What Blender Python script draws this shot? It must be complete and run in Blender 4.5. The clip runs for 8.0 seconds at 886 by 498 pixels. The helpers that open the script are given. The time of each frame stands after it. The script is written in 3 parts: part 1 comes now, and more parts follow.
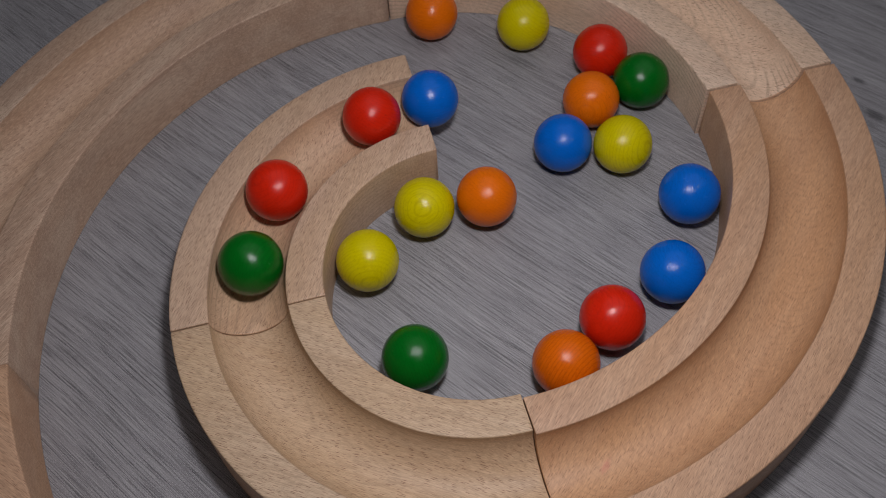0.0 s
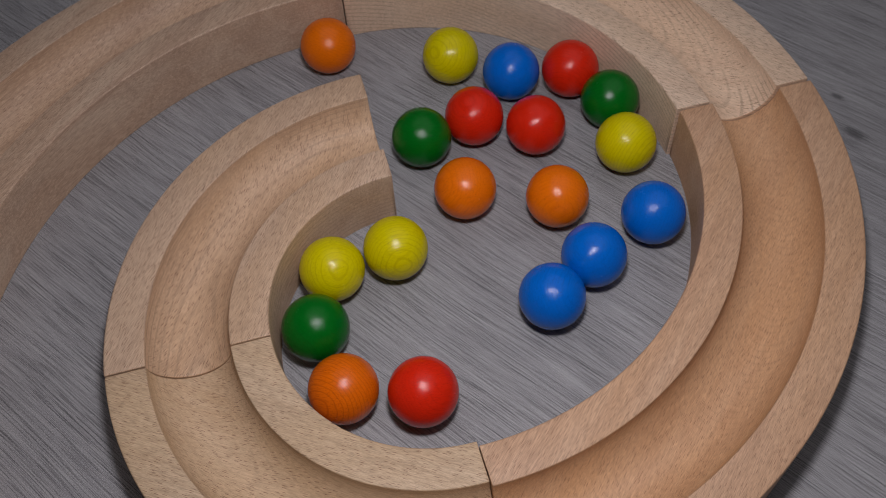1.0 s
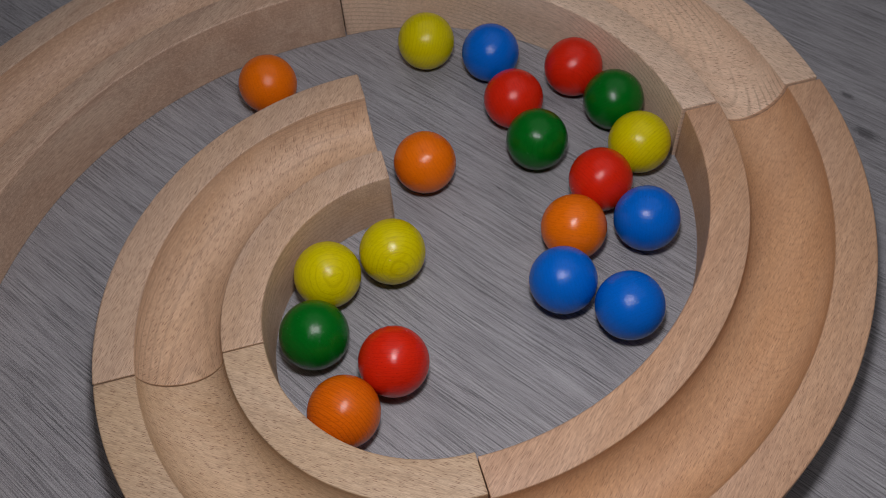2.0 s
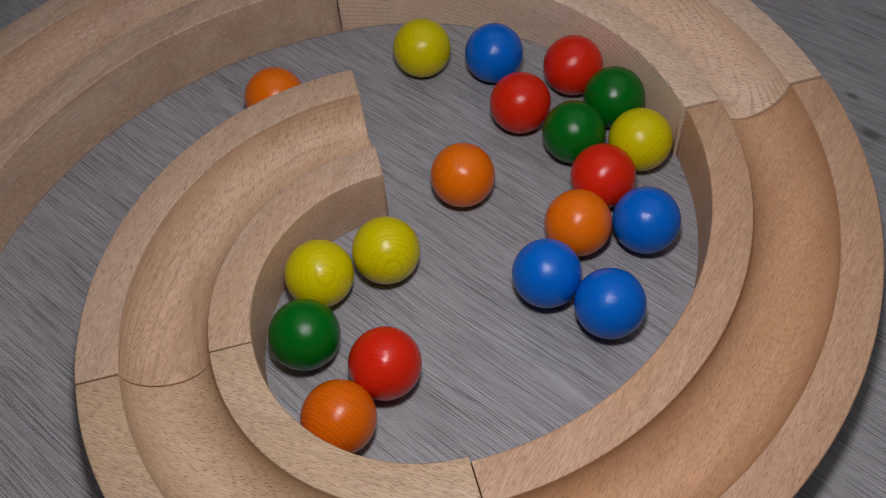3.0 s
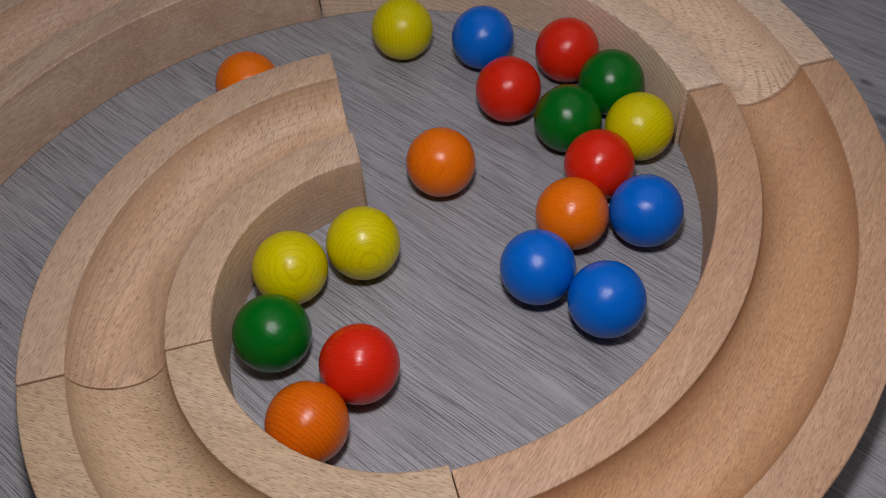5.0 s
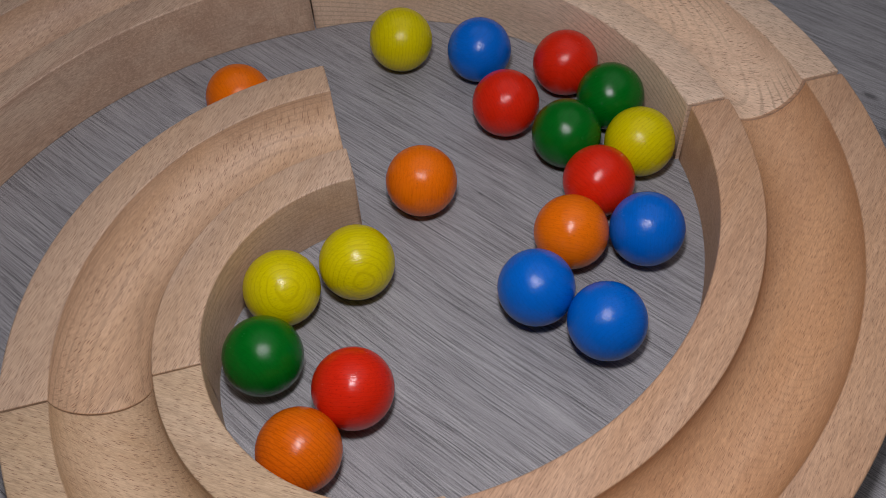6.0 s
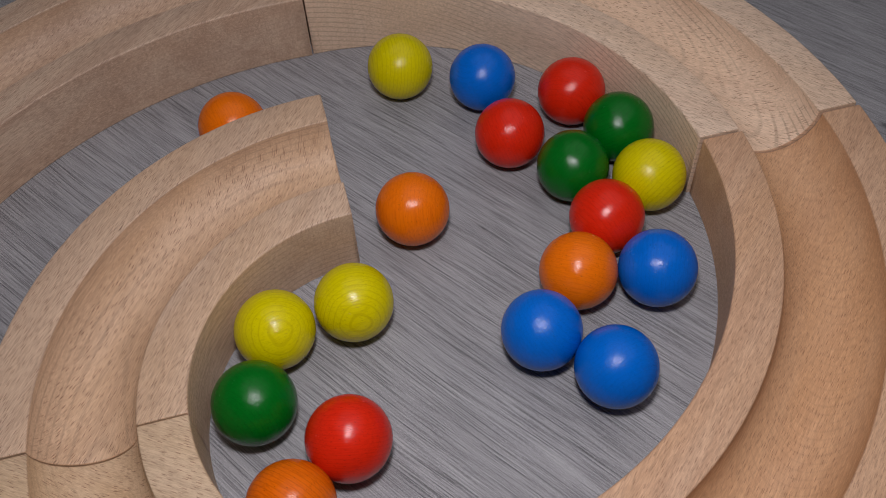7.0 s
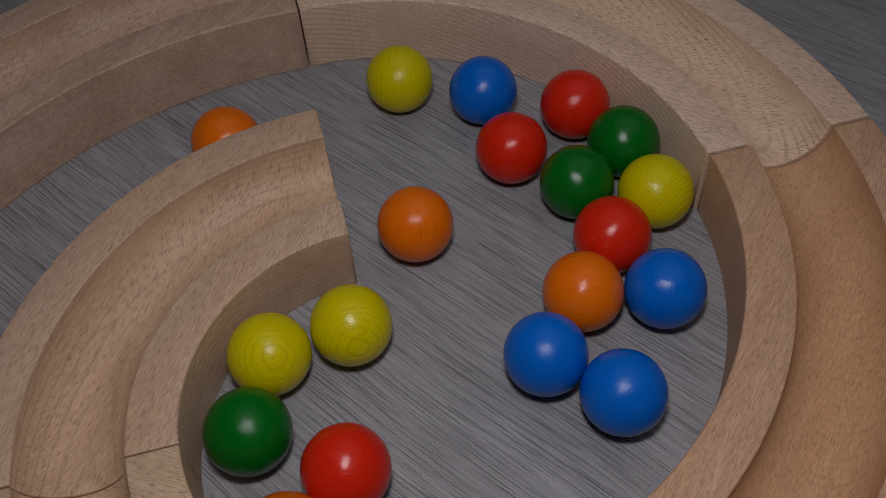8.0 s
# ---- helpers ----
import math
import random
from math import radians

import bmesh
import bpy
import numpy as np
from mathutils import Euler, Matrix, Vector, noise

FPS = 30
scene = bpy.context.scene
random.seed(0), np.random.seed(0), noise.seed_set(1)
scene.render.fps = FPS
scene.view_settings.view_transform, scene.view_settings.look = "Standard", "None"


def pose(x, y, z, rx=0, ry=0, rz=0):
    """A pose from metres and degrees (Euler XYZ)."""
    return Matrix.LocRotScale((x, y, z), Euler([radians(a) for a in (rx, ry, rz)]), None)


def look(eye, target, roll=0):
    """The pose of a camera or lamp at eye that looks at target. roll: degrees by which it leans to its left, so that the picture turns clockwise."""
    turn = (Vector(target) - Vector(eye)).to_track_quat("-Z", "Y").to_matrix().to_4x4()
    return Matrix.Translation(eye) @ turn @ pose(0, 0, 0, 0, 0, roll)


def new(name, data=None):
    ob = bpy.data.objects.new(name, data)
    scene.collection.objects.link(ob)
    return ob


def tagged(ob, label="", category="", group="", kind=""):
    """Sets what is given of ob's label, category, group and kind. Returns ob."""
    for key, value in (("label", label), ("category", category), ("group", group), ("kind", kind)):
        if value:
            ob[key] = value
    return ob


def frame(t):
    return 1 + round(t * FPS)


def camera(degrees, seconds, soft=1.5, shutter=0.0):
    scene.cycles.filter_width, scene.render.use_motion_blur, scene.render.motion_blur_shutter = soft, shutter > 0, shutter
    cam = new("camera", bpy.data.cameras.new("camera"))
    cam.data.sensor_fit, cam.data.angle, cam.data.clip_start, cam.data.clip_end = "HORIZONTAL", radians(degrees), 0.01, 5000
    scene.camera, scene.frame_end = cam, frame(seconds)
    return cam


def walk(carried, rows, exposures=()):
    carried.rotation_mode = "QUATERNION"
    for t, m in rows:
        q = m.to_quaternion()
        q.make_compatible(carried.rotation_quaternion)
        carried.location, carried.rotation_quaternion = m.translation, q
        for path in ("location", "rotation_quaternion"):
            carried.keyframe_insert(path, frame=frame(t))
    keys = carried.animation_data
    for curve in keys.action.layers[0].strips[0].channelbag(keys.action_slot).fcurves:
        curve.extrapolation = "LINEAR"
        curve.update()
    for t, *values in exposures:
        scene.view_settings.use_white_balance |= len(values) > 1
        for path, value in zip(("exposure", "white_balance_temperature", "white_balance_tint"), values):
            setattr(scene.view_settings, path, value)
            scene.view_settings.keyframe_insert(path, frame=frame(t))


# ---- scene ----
cam = camera(50.76, 8.0, soft=0.5, shutter=0.15)
cam.data.dof.use_dof, cam.data.dof.focus_distance, cam.data.dof.aperture_fstop = True, 0.36, 26.0
PATH = [
    (0, pose(-0.0600, -0.2840, 0.3907, 34.47, 2.15, -5.68)),
    (0.1, pose(-0.0587, -0.2811, 0.3885, 34.34, 2.29, -5.75)),
    (0.2, pose(-0.0570, -0.2780, 0.3870, 34.48, 2.39, -5.82)),
    (0.3, pose(-0.0553, -0.2755, 0.3860, 34.62, 2.48, -5.86)),
    (0.4, pose(-0.0533, -0.2736, 0.3851, 34.72, 2.53, -5.95)),
    (0.5, pose(-0.0509, -0.2718, 0.3841, 34.81, 2.48, -5.99)),
    (0.6, pose(-0.0485, -0.2697, 0.3826, 34.83, 2.48, -6.01)),
    (0.7, pose(-0.0460, -0.2672, 0.3810, 34.77, 2.41, -6.08)),
    (0.8, pose(-0.0438, -0.2646, 0.3796, 34.65, 2.26, -6.15)),
    (0.9, pose(-0.0421, -0.2616, 0.3782, 34.57, 2.15, -6.27)),
    (1, pose(-0.0408, -0.2594, 0.3772, 34.51, 2.10, -6.43)),
    (1.1, pose(-0.0396, -0.2584, 0.3766, 34.59, 2.11, -6.44)),
    (1.2, pose(-0.0386, -0.2573, 0.3759, 34.70, 2.20, -6.49)),
    (1.3, pose(-0.0379, -0.2561, 0.3749, 34.78, 2.30, -6.54)),
    (1.4, pose(-0.0373, -0.2552, 0.3738, 34.79, 2.32, -6.59)),
    (1.5, pose(-0.0372, -0.2546, 0.3726, 34.67, 2.35, -6.49)),
    (1.6, pose(-0.0370, -0.2541, 0.3716, 34.53, 2.33, -6.34)),
    (1.7, pose(-0.0369, -0.2532, 0.3709, 34.47, 2.38, -6.29)),
    (2.8, pose(-0.0348, -0.2521, 0.3588, 35.59, 2.58, -5.98)),
    (3, pose(-0.0347, -0.2498, 0.3568, 35.14, 2.22, -5.92)),
    (3.2, pose(-0.0332, -0.2487, 0.3512, 34.89, 2.09, -5.93)),
    (3.5, pose(-0.0299, -0.2435, 0.3468, 35.01, 2.04, -5.89)),
    (3.7, pose(-0.0278, -0.2439, 0.3407, 35.70, 1.81, -5.72)),
    (4, pose(-0.0285, -0.2426, 0.3340, 35.98, 1.77, -5.85)),
    (4.2, pose(-0.0286, -0.2440, 0.3305, 36.13, 1.83, -5.70)),
    (5.3, pose(-0.0267, -0.2395, 0.3205, 36.74, 2.36, -5.88)),
    (5.5, pose(-0.0284, -0.2372, 0.3206, 36.61, 2.14, -5.88)),
    (5.7, pose(-0.0274, -0.2355, 0.3203, 36.83, 2.10, -5.86)),
    (6, pose(-0.0265, -0.2310, 0.3173, 36.86, 2.06, -6.03)),
    (6.2, pose(-0.0267, -0.2278, 0.3176, 37.03, 1.95, -6.08)),
    (6.5, pose(-0.0254, -0.2226, 0.3144, 37.46, 1.94, -5.89)),
    (6.8, pose(-0.0235, -0.2169, 0.3121, 37.52, 1.89, -5.76)),
    (7, pose(-0.0249, -0.2122, 0.3105, 37.54, 2.00, -5.87)),
    (7.2, pose(-0.0255, -0.2083, 0.3103, 37.80, 2.03, -5.76)),
    (7.5, pose(-0.0250, -0.2040, 0.3085, 38.08, 2.18, -5.89)),
    (7.8, pose(-0.0237, -0.2020, 0.3058, 38.05, 2.12, -5.90)),
    (8, pose(-0.0239, -0.2003, 0.3047, 37.83, 2.10, -5.99)),
]
EXPOSURES = [(0.0, -0.30), (1.0, -0.25), (3.5, -0.14), (5.5, -0.06), (7.5, -0.02), (7.7, -0.10), (7.9, -0.51), (8.0, -0.80)]
walk(cam, PATH, EXPOSURES)

# ---- light: a small lamp held close above the toy, and an added fill for the dim room ----
world = bpy.data.worlds.new("room_air")
scene.world = world
world.use_nodes = True
world.node_tree.nodes["Background"].inputs["Color"].default_value = (0.75, 0.85, 1.0, 1)
world.node_tree.nodes["Background"].inputs["Strength"].default_value = 0.045


def area_lamp(name, m, size, power, colour):
    data = bpy.data.lights.new(name, "AREA")
    data.shape, data.size, data.energy, data.color = "DISK", size, power, colour
    ob = new(name, data)
    ob.matrix_world = m
    return ob


area_lamp("hand_lamp", look((-0.022, -0.140, 0.385), (0.0, 0.02, 0)), 0.05, 1.155, (0.985, 0.945, 0.97))
# unseen wide disk below the ceiling, added as soft fill for the shadows
area_lamp("ambient_fill", look((0.3, 0.35, 2.2), (0, 0, 0)), 3.0, 10.5, (0.97, 0.95, 1.0))

# ---- materials ----


class Nodes:
    """Short names for building a material's nodes."""

    def __init__(self, name):
        self.mat = bpy.data.materials.new(name)
        self.mat.use_nodes = True
        self.tree = self.mat.node_tree
        self.bsdf = self.tree.nodes["Principled BSDF"]

    def add(self, kind, **settings):
        node = self.tree.nodes.new(kind)
        for key, value in settings.items():
            setattr(node, key, value)
        return node

    def plug(self, socket, value):
        if isinstance(value, (int, float)):
            socket.default_value = value
        elif isinstance(value, (tuple, list)):
            socket.default_value = (*value, 1) if len(socket.default_value) == 4 and len(value) == 3 else value
        else:
            self.tree.links.new(value, socket)

    def coords(self, scale, shift=None, rot=(0, 0, 0)):
        at = self.add("ShaderNodeTexCoord").outputs["Object"]
        if shift:
            who = self.add("ShaderNodeObjectInfo").outputs["Random"]
            at = self.vec("ADD", at, self.vec("MULTIPLY", who, shift))
        m = self.add("ShaderNodeMapping")
        m.inputs["Scale"].default_value = scale
        m.inputs["Rotation"].default_value = [radians(a) for a in rot]
        self.plug(m.inputs["Vector"], at)
        return m.outputs["Vector"]

    def vec(self, op, a, b):
        n = self.add("ShaderNodeVectorMath", operation=op)
        self.plug(n.inputs[0], a)
        self.plug(n.inputs[1], b)
        return n.outputs["Vector"]

    def noise(self, at, scale=1.0, detail=2.0, rough=0.5, distort=0.0):
        n = self.add("ShaderNodeTexNoise")
        self.plug(n.inputs["Vector"], at)
        for key, value in (("Scale", scale), ("Detail", detail), ("Roughness", rough), ("Distortion", distort)):
            n.inputs[key].default_value = value
        return n.outputs["Fac"]

    def cells(self, at, scale=1.0, random_=1.0, space="3D"):
        n = self.add("ShaderNodeTexVoronoi", voronoi_dimensions=space)
        self.plug(n.inputs["Vector"], at)
        n.inputs["Scale"].default_value, n.inputs["Randomness"].default_value = scale, random_
        return n.outputs["Distance"], n.outputs["Color"]

    def calc(self, op, a, b=0.0, clamp=False):
        n = self.add("ShaderNodeMath", operation=op, use_clamp=clamp)
        self.plug(n.inputs[0], a)
        self.plug(n.inputs[1], b)
        return n.outputs["Value"]

    def span(self, value, a, b, c=0.0, d=1.0, smooth=True):
        n = self.add("ShaderNodeMapRange", interpolation_type="SMOOTHSTEP" if smooth else "LINEAR")
        for key, v in zip(("Value", "From Min", "From Max", "To Min", "To Max"), (value, a, b, c, d)):
            self.plug(n.inputs[key], v)
        return n.outputs["Result"]

    def mix(self, fac, a, b, blend="MIX"):
        n = self.add("ShaderNodeMix", data_type="RGBA", blend_type=blend)
        self.plug(n.inputs[0], fac)
        self.plug(n.inputs[6], a)
        self.plug(n.inputs[7], b)
        return n.outputs[2]

    def mark(self, col, centre, size, colour, strength):
        """A small stain of its own at a place of the object."""
        at = self.vec("SUBTRACT", self.add("ShaderNodeTexCoord").outputs["Object"], centre)
        at = self.vec("MULTIPLY", at, (1 / size[0], 1 / size[1], 0))
        far = self.add("ShaderNodeVectorMath", operation="LENGTH")
        self.plug(far.inputs[0], at)
        ragged = self.noise(self.coords((700, 1500, 700)), 1, 3, 0.7)
        edge = self.calc("ADD", far.outputs["Value"], self.calc("MULTIPLY", ragged, 1.2))
        return self.mix(self.span(edge, 0.75, 1.25, strength, 0), col, colour)

    def bump(self, height, strength, distance):
        n = self.add("ShaderNodeBump")
        n.inputs["Strength"].default_value, n.inputs["Distance"].default_value = strength, distance
        self.plug(n.inputs["Height"], height)
        self.plug(self.bsdf.inputs["Normal"], n.outputs["Normal"])

    def surface(self, colour, rough, **more):
        self.plug(self.bsdf.inputs["Base Color"], colour)
        self.plug(self.bsdf.inputs["Roughness"], rough)
        for key, value in more.items():
            self.plug(self.bsdf.inputs[key.replace("_", " ")], value)
        return self.mat


def beech(name, light, dark, warm, rings=0.3, tilt=(0.22, 0.06), marks=(), flecks=0.68, flat=0.15, polish=0.0):
    """Steamed beech, grain along the object's own x: tilted growth layers, fine fibres and short dark ray flecks.
    The rays are thin upright ribbons: dashes on the level faces and in the groove, faint on the upright sides.
    flat: how far the growth layers show on a level face; polish: how far fibres and pores are smoothed away."""
    n = Nodes(name)
    facing = n.add("ShaderNodeSeparateXYZ")
    n.plug(facing.inputs[0], n.add("ShaderNodeTexCoord").outputs["Normal"])
    side = n.span(n.calc("ABSOLUTE", facing.outputs["Y"]), 0.7, 0.97, 1, 0.2)
    side = n.calc("MULTIPLY", side, n.span(n.calc("ABSOLUTE", facing.outputs["Z"]), 0.1, 0.55, 0.22, 1))
    level = n.span(n.calc("ABSOLUTE", facing.outputs["Z"]), 0.97, 0.999, 1, flat)
    far = (3.7, 2.9, 1.3)
    cloud = n.noise(n.coords((10, 30, 40), far), 1, 2, 0.5)
    band = n.noise(n.coords((7, 95, 60), far), 1, 3, 0.6, 0.6)
    fibre = n.noise(n.coords((130, 1500, 1300), far), 1, 4, 0.7)
    across = n.add("ShaderNodeVectorMath", operation="DOT_PRODUCT")
    n.plug(across.inputs[0], n.coords((1, 1, 1)))
    across.inputs[1].default_value = (2200 * tilt[0], 2200 * tilt[1], 2200)
    wander = n.noise(n.coords((9, 22, 30), far), 1, 2, 0.45)
    patch = n.span(n.noise(n.coords((22, 30, 34), far), 1, 2, 0.5), 0.26, 0.54)
    late = n.calc("SINE", n.calc("ADD", across.outputs["Value"], n.calc("MULTIPLY", wander, 14.0)))
    late = n.calc("MULTIPLY", n.calc("MULTIPLY", n.span(late, 0.5, 1.0), patch), level)
    col = n.mix(n.span(band, 0.32, 0.68), light, dark)
    col = n.mix(n.span(cloud, 0.42, 0.66, 0, 0.6), col, warm)
    col = n.mix(n.calc("MULTIPLY", late, rings), col, tuple(c * 0.55 for c in dark))
    col = n.mix(n.span(fibre, 0.44, 0.66, 0, 0.42 - 2 * polish), col, tuple(c * 0.62 for c in dark))
    col = n.mix(n.span(fibre, 0.30, 0.48, 0.5, 0), col, tuple(min(1, c * 1.18) for c in light))
    dash, tone = n.cells(n.coords((165, 1350, 1), far), 1, 1, "2D")
    some = n.span(n.noise(n.coords((45, 90, 20), far), 1, 1), 0.18, 0.36)
    fleck = n.calc("MULTIPLY", n.span(dash, 0.155, 0.21, 1, 0), n.calc("MULTIPLY", n.calc("MULTIPLY", some, n.span(tone, 0.25, 0.6, 0.2, 1)), side))
    col = n.mix(n.calc("MULTIPLY", fleck, flecks), col, (0.165, 0.07, 0.037))
    fine, _ = n.cells(n.coords((210, 2000, 160), far), 1, 1)
    col = n.mix(n.calc("MULTIPLY", n.span(fine, 0.14, 0.24, 0.45, 0), side), col, tuple(c * 0.45 for c in dark))
    pore = n.noise(n.coords((300, 3000, 2600), far), 1, 2, 0.6)
    col = n.mix(n.span(pore, 0.52, 0.70, 0, 0.42 - 4 * polish), col, tuple(c * 0.5 for c in dark))
    col = n.mix(n.span(pore, 0.32, 0.46, 0.4, 0), col, tuple(min(1, c * 1.2) for c in light))
    for one in marks:
        col = n.mark(col, *one)
    n.bump(n.calc("SUBTRACT", n.calc("MULTIPLY", fibre, 0.5), fleck), 0.3, 0.0002)
    return n.surface(col, n.span(fibre, 0.2, 0.8, 0.48, 0.62))


def stained(name, colour, deep, rings=0.24):
    """Wood stained in one clear colour under a thin satin varnish."""
    n = Nodes(name)
    far = (0.31, 0.17, 0.23)
    wander = n.noise(n.coords((38, 70, 70), far), 1, 2, 0.45)
    axis = n.add("ShaderNodeSeparateXYZ")
    n.plug(axis.inputs[0], n.coords((1, 1, 1)))
    ring = n.calc("SINE", n.calc("ADD", n.calc("MULTIPLY", axis.outputs["Z"], 4000.0), n.calc("MULTIPLY", wander, 11.0)))
    fibre = n.noise(n.coords((110, 1500, 1500), far), 1, 3, 0.7)
    dash, _ = n.cells(n.coords((330, 2300, 700), far), 1, 1)
    fleck = n.span(dash, 0.10, 0.22, 1, 0)
    col = n.mix(n.span(ring, 0.62, 1.0, 0, rings * 1.15), colour, deep)
    col = n.mix(n.calc("MULTIPLY", fleck, 0.5), col, tuple(c * 0.5 for c in deep))
    col = n.mix(n.span(fibre, 0.46, 0.64, 0, 0.4), col, deep)
    worn = n.noise(n.coords((210, 210, 210), far), 1, 4, 0.7)
    n.bump(n.calc("SUBTRACT", n.calc("ADD", n.calc("MULTIPLY", fibre, 0.8), n.calc("MULTIPLY", worn, 0.7)), n.calc("MULTIPLY", fleck, 0.25)), 0.35, 0.0004)
    return n.surface(col, n.span(worn, 0.3, 0.75, 0.18, 0.28), Specular_IOR_Level=0.30)


def beech_pair(name, tan, light, dark, warm, *more):
    """The sanded faces of a piece, and its smoother, warmer routed groove."""
    def deeper(c):
        return (c[0] * 1.04, c[1] * (1.03 - 0.5 * tan), c[2] * (1.02 - 1.5 * tan))
    tail = list(more) + [0.3, (0.22, 0.06), (), 0.68][len(more):]
    return beech(name, light, dark, warm, *tail), beech(name + "_routed", deeper(light), deeper(dark), deeper(warm), *tail, 1.0, 0.06)


BEECH = {
    "tip": beech_pair("beech_pale", 0.06, (0.57, 0.40, 0.285), (0.48, 0.325, 0.225), (0.53, 0.34, 0.205), 0.4, (0.05, 0.06), [((0.0262, 0.1215, 0), (0.004, 0.0006), (0.10, 0.05, 0.03), 0.8)]),
    "bottom": beech_pair("beech_honey", 0.03, (0.545, 0.395, 0.268), (0.465, 0.32, 0.205), (0.515, 0.35, 0.207), 0.2, (0.12, -0.1)),
    "right": beech_pair("beech_rose", 0.11, (0.56, 0.355, 0.23), (0.48, 0.285, 0.175), (0.54, 0.312, 0.172), 0.17, (-0.85, 0.10), [((-0.101, -0.143, 0), (0.007, 0.003), (0.55, 0.16, 0.12), 0.45)], 0.5),
    "top": beech_pair("beech_light", 0.02, (0.71, 0.54, 0.41), (0.63, 0.455, 0.335), (0.68, 0.48, 0.335), 0.6, (0.28, 0.04)),
    "left": beech_pair("beech_banded", 0.03, (0.56, 0.41, 0.305), (0.42, 0.28, 0.20), (0.50, 0.325, 0.22), 0.16, (0.04, 0.2), (), 0.55),
}
STAIN = {
    "red": stained("red_stain", (0.62, 0.018, 0.004), (0.44, 0.009, 0.002)),
    "green": stained("green_stain", (0.0, 0.118, 0.008), (0.0, 0.070, 0.005)),
    "blue": stained("blue_stain", (0.0, 0.122, 0.56), (0.0, 0.084, 0.42)),
    "yellow": stained("yellow_stain", (0.60, 0.515, 0.0), (0.42, 0.33, 0.0), 0.42),
    "dark orange": stained("dark_orange_stain", (0.67, 0.124, 0.002), (0.42, 0.062, 0.001), 0.42),
    "orange": stained("orange_stain", (0.74, 0.150, 0.002), (0.56, 0.088, 0.001)),
}


def vinyl():
    """Grey wood-look vinyl; its grain runs along the object's x."""
    n = Nodes("grey_vinyl")
    sway = n.noise(n.coords((7, 14, 1)), 1, 2, 0.5)
    bend = n.add("ShaderNodeCombineXYZ")
    n.plug(bend.inputs[1], n.calc("MULTIPLY", sway, 0.007))

    def along(x, y):
        m = n.add("ShaderNodeMapping")
        m.inputs["Scale"].default_value = (x, y, 1)
        n.plug(m.inputs["Vector"], n.vec("ADD", n.coords((1, 1, 1)), bend.outputs["Vector"]))
        return m.outputs["Vector"]

    broad = n.noise(along(4, 45), 1, 3, 0.6, 0.5)
    streak = n.noise(along(10, 230), 1, 3, 0.65, 0.3)
    line, _ = n.cells(along(11, 760), 1, 1, "2D")
    hair, _ = n.cells(along(19, 1300), 1, 1, "2D")
    thin = n.noise(along(34, 1900), 1, 2, 0.6, 0.1)
    where = n.span(n.noise(along(26, 110), 1, 2, 0.6), 0.34, 0.60, 0.5, 1)
    dash, _ = n.cells(along(60, 1500), 1, 1)
    grit = n.noise(n.coords((1700, 2600, 1)), 1, 2, 0.7)
    col = n.mix(n.span(broad, 0.34, 0.66), (0.300, 0.296, 0.313), (0.246, 0.242, 0.258))
    col = n.mix(n.span(streak, 0.56, 0.74, 0, 0.09), col, (0.35, 0.346, 0.357))
    col = n.mix(n.span(streak, 0.28, 0.46, 0.16, 0), col, (0.145, 0.141, 0.153))
    col = n.mix(n.span(thin, 0.37, 0.46, 0.6, 0), col, (0.09, 0.087, 0.097))
    col = n.mix(n.span(thin, 0.54, 0.63, 0, 0.42), col, (0.44, 0.436, 0.45))

    dark = n.calc("MAXIMUM", n.span(line, 0.12, 0.22, 1, 0), n.span(hair, 0.13, 0.25, 0.85, 0))
    dark = n.calc("MULTIPLY", dark, where)
    col = n.mix(n.calc("MULTIPLY", dark, 0.78), col, (0.055, 0.053, 0.060))
    pit = n.calc("MULTIPLY", n.span(dash, 0.12, 0.19, 1, 0), where)
    col = n.mix(n.calc("MULTIPLY", pit, 0.7), col, (0.05, 0.048, 0.056))
    col = n.mix(n.span(grit, 0.32, 0.47, 0.6, 0), col, (0.11, 0.107, 0.118))
    col = n.mix(n.span(grit, 0.53, 0.68, 0, 0.65), col, (0.50, 0.495, 0.51))
    for one in (((-0.0202, 0.0296, 0), (0.0026, 0.0013)), ((-0.0238, 0.0058, 0), (0.0022, 0.0008)), ((0.107, 0.171, 0), (0.014, 0.007)), ((0.088, 0.190, 0), (0.009, 0.004))):
        col = n.mark(col, *one, (0.03, 0.028, 0.034), 0.7)
    n.bump(n.calc("SUBTRACT", n.calc("MULTIPLY", thin, 0.6), n.calc("MAXIMUM", dark, pit)), 0.4, 0.0003)
    return n.surface(col, n.span(grit, 0.2, 0.8, 0.5, 0.62))


def plain(name, colour, rough):
    n = Nodes(name)
    speck = n.noise(n.coords((60, 60, 60)), 1, 3, 0.6)
    n.bump(speck, 0.2, 0.001)
    return n.surface(n.mix(n.span(speck, 0.3, 0.7), colour, tuple(c * 0.94 for c in colour)), rough)


VINYL = vinyl()
PLASTER = plain("wall_plaster", (0.62, 0.60, 0.57), 0.9)

# ---- the room ----


def mesh_object(name, bm, material, parent=None, smooth=None):
    data = bpy.data.meshes.new(name)
    bm.normal_update()
    bm.to_mesh(data)
    bm.free()
    data.materials.append(material)
    ob = new(name, data)
    ob.parent = parent
    if smooth is not None:
        data.polygons.foreach_set("use_smooth", [True] * len(data.polygons))
        data.set_sharp_from_angle(angle=radians(smooth))
    return ob


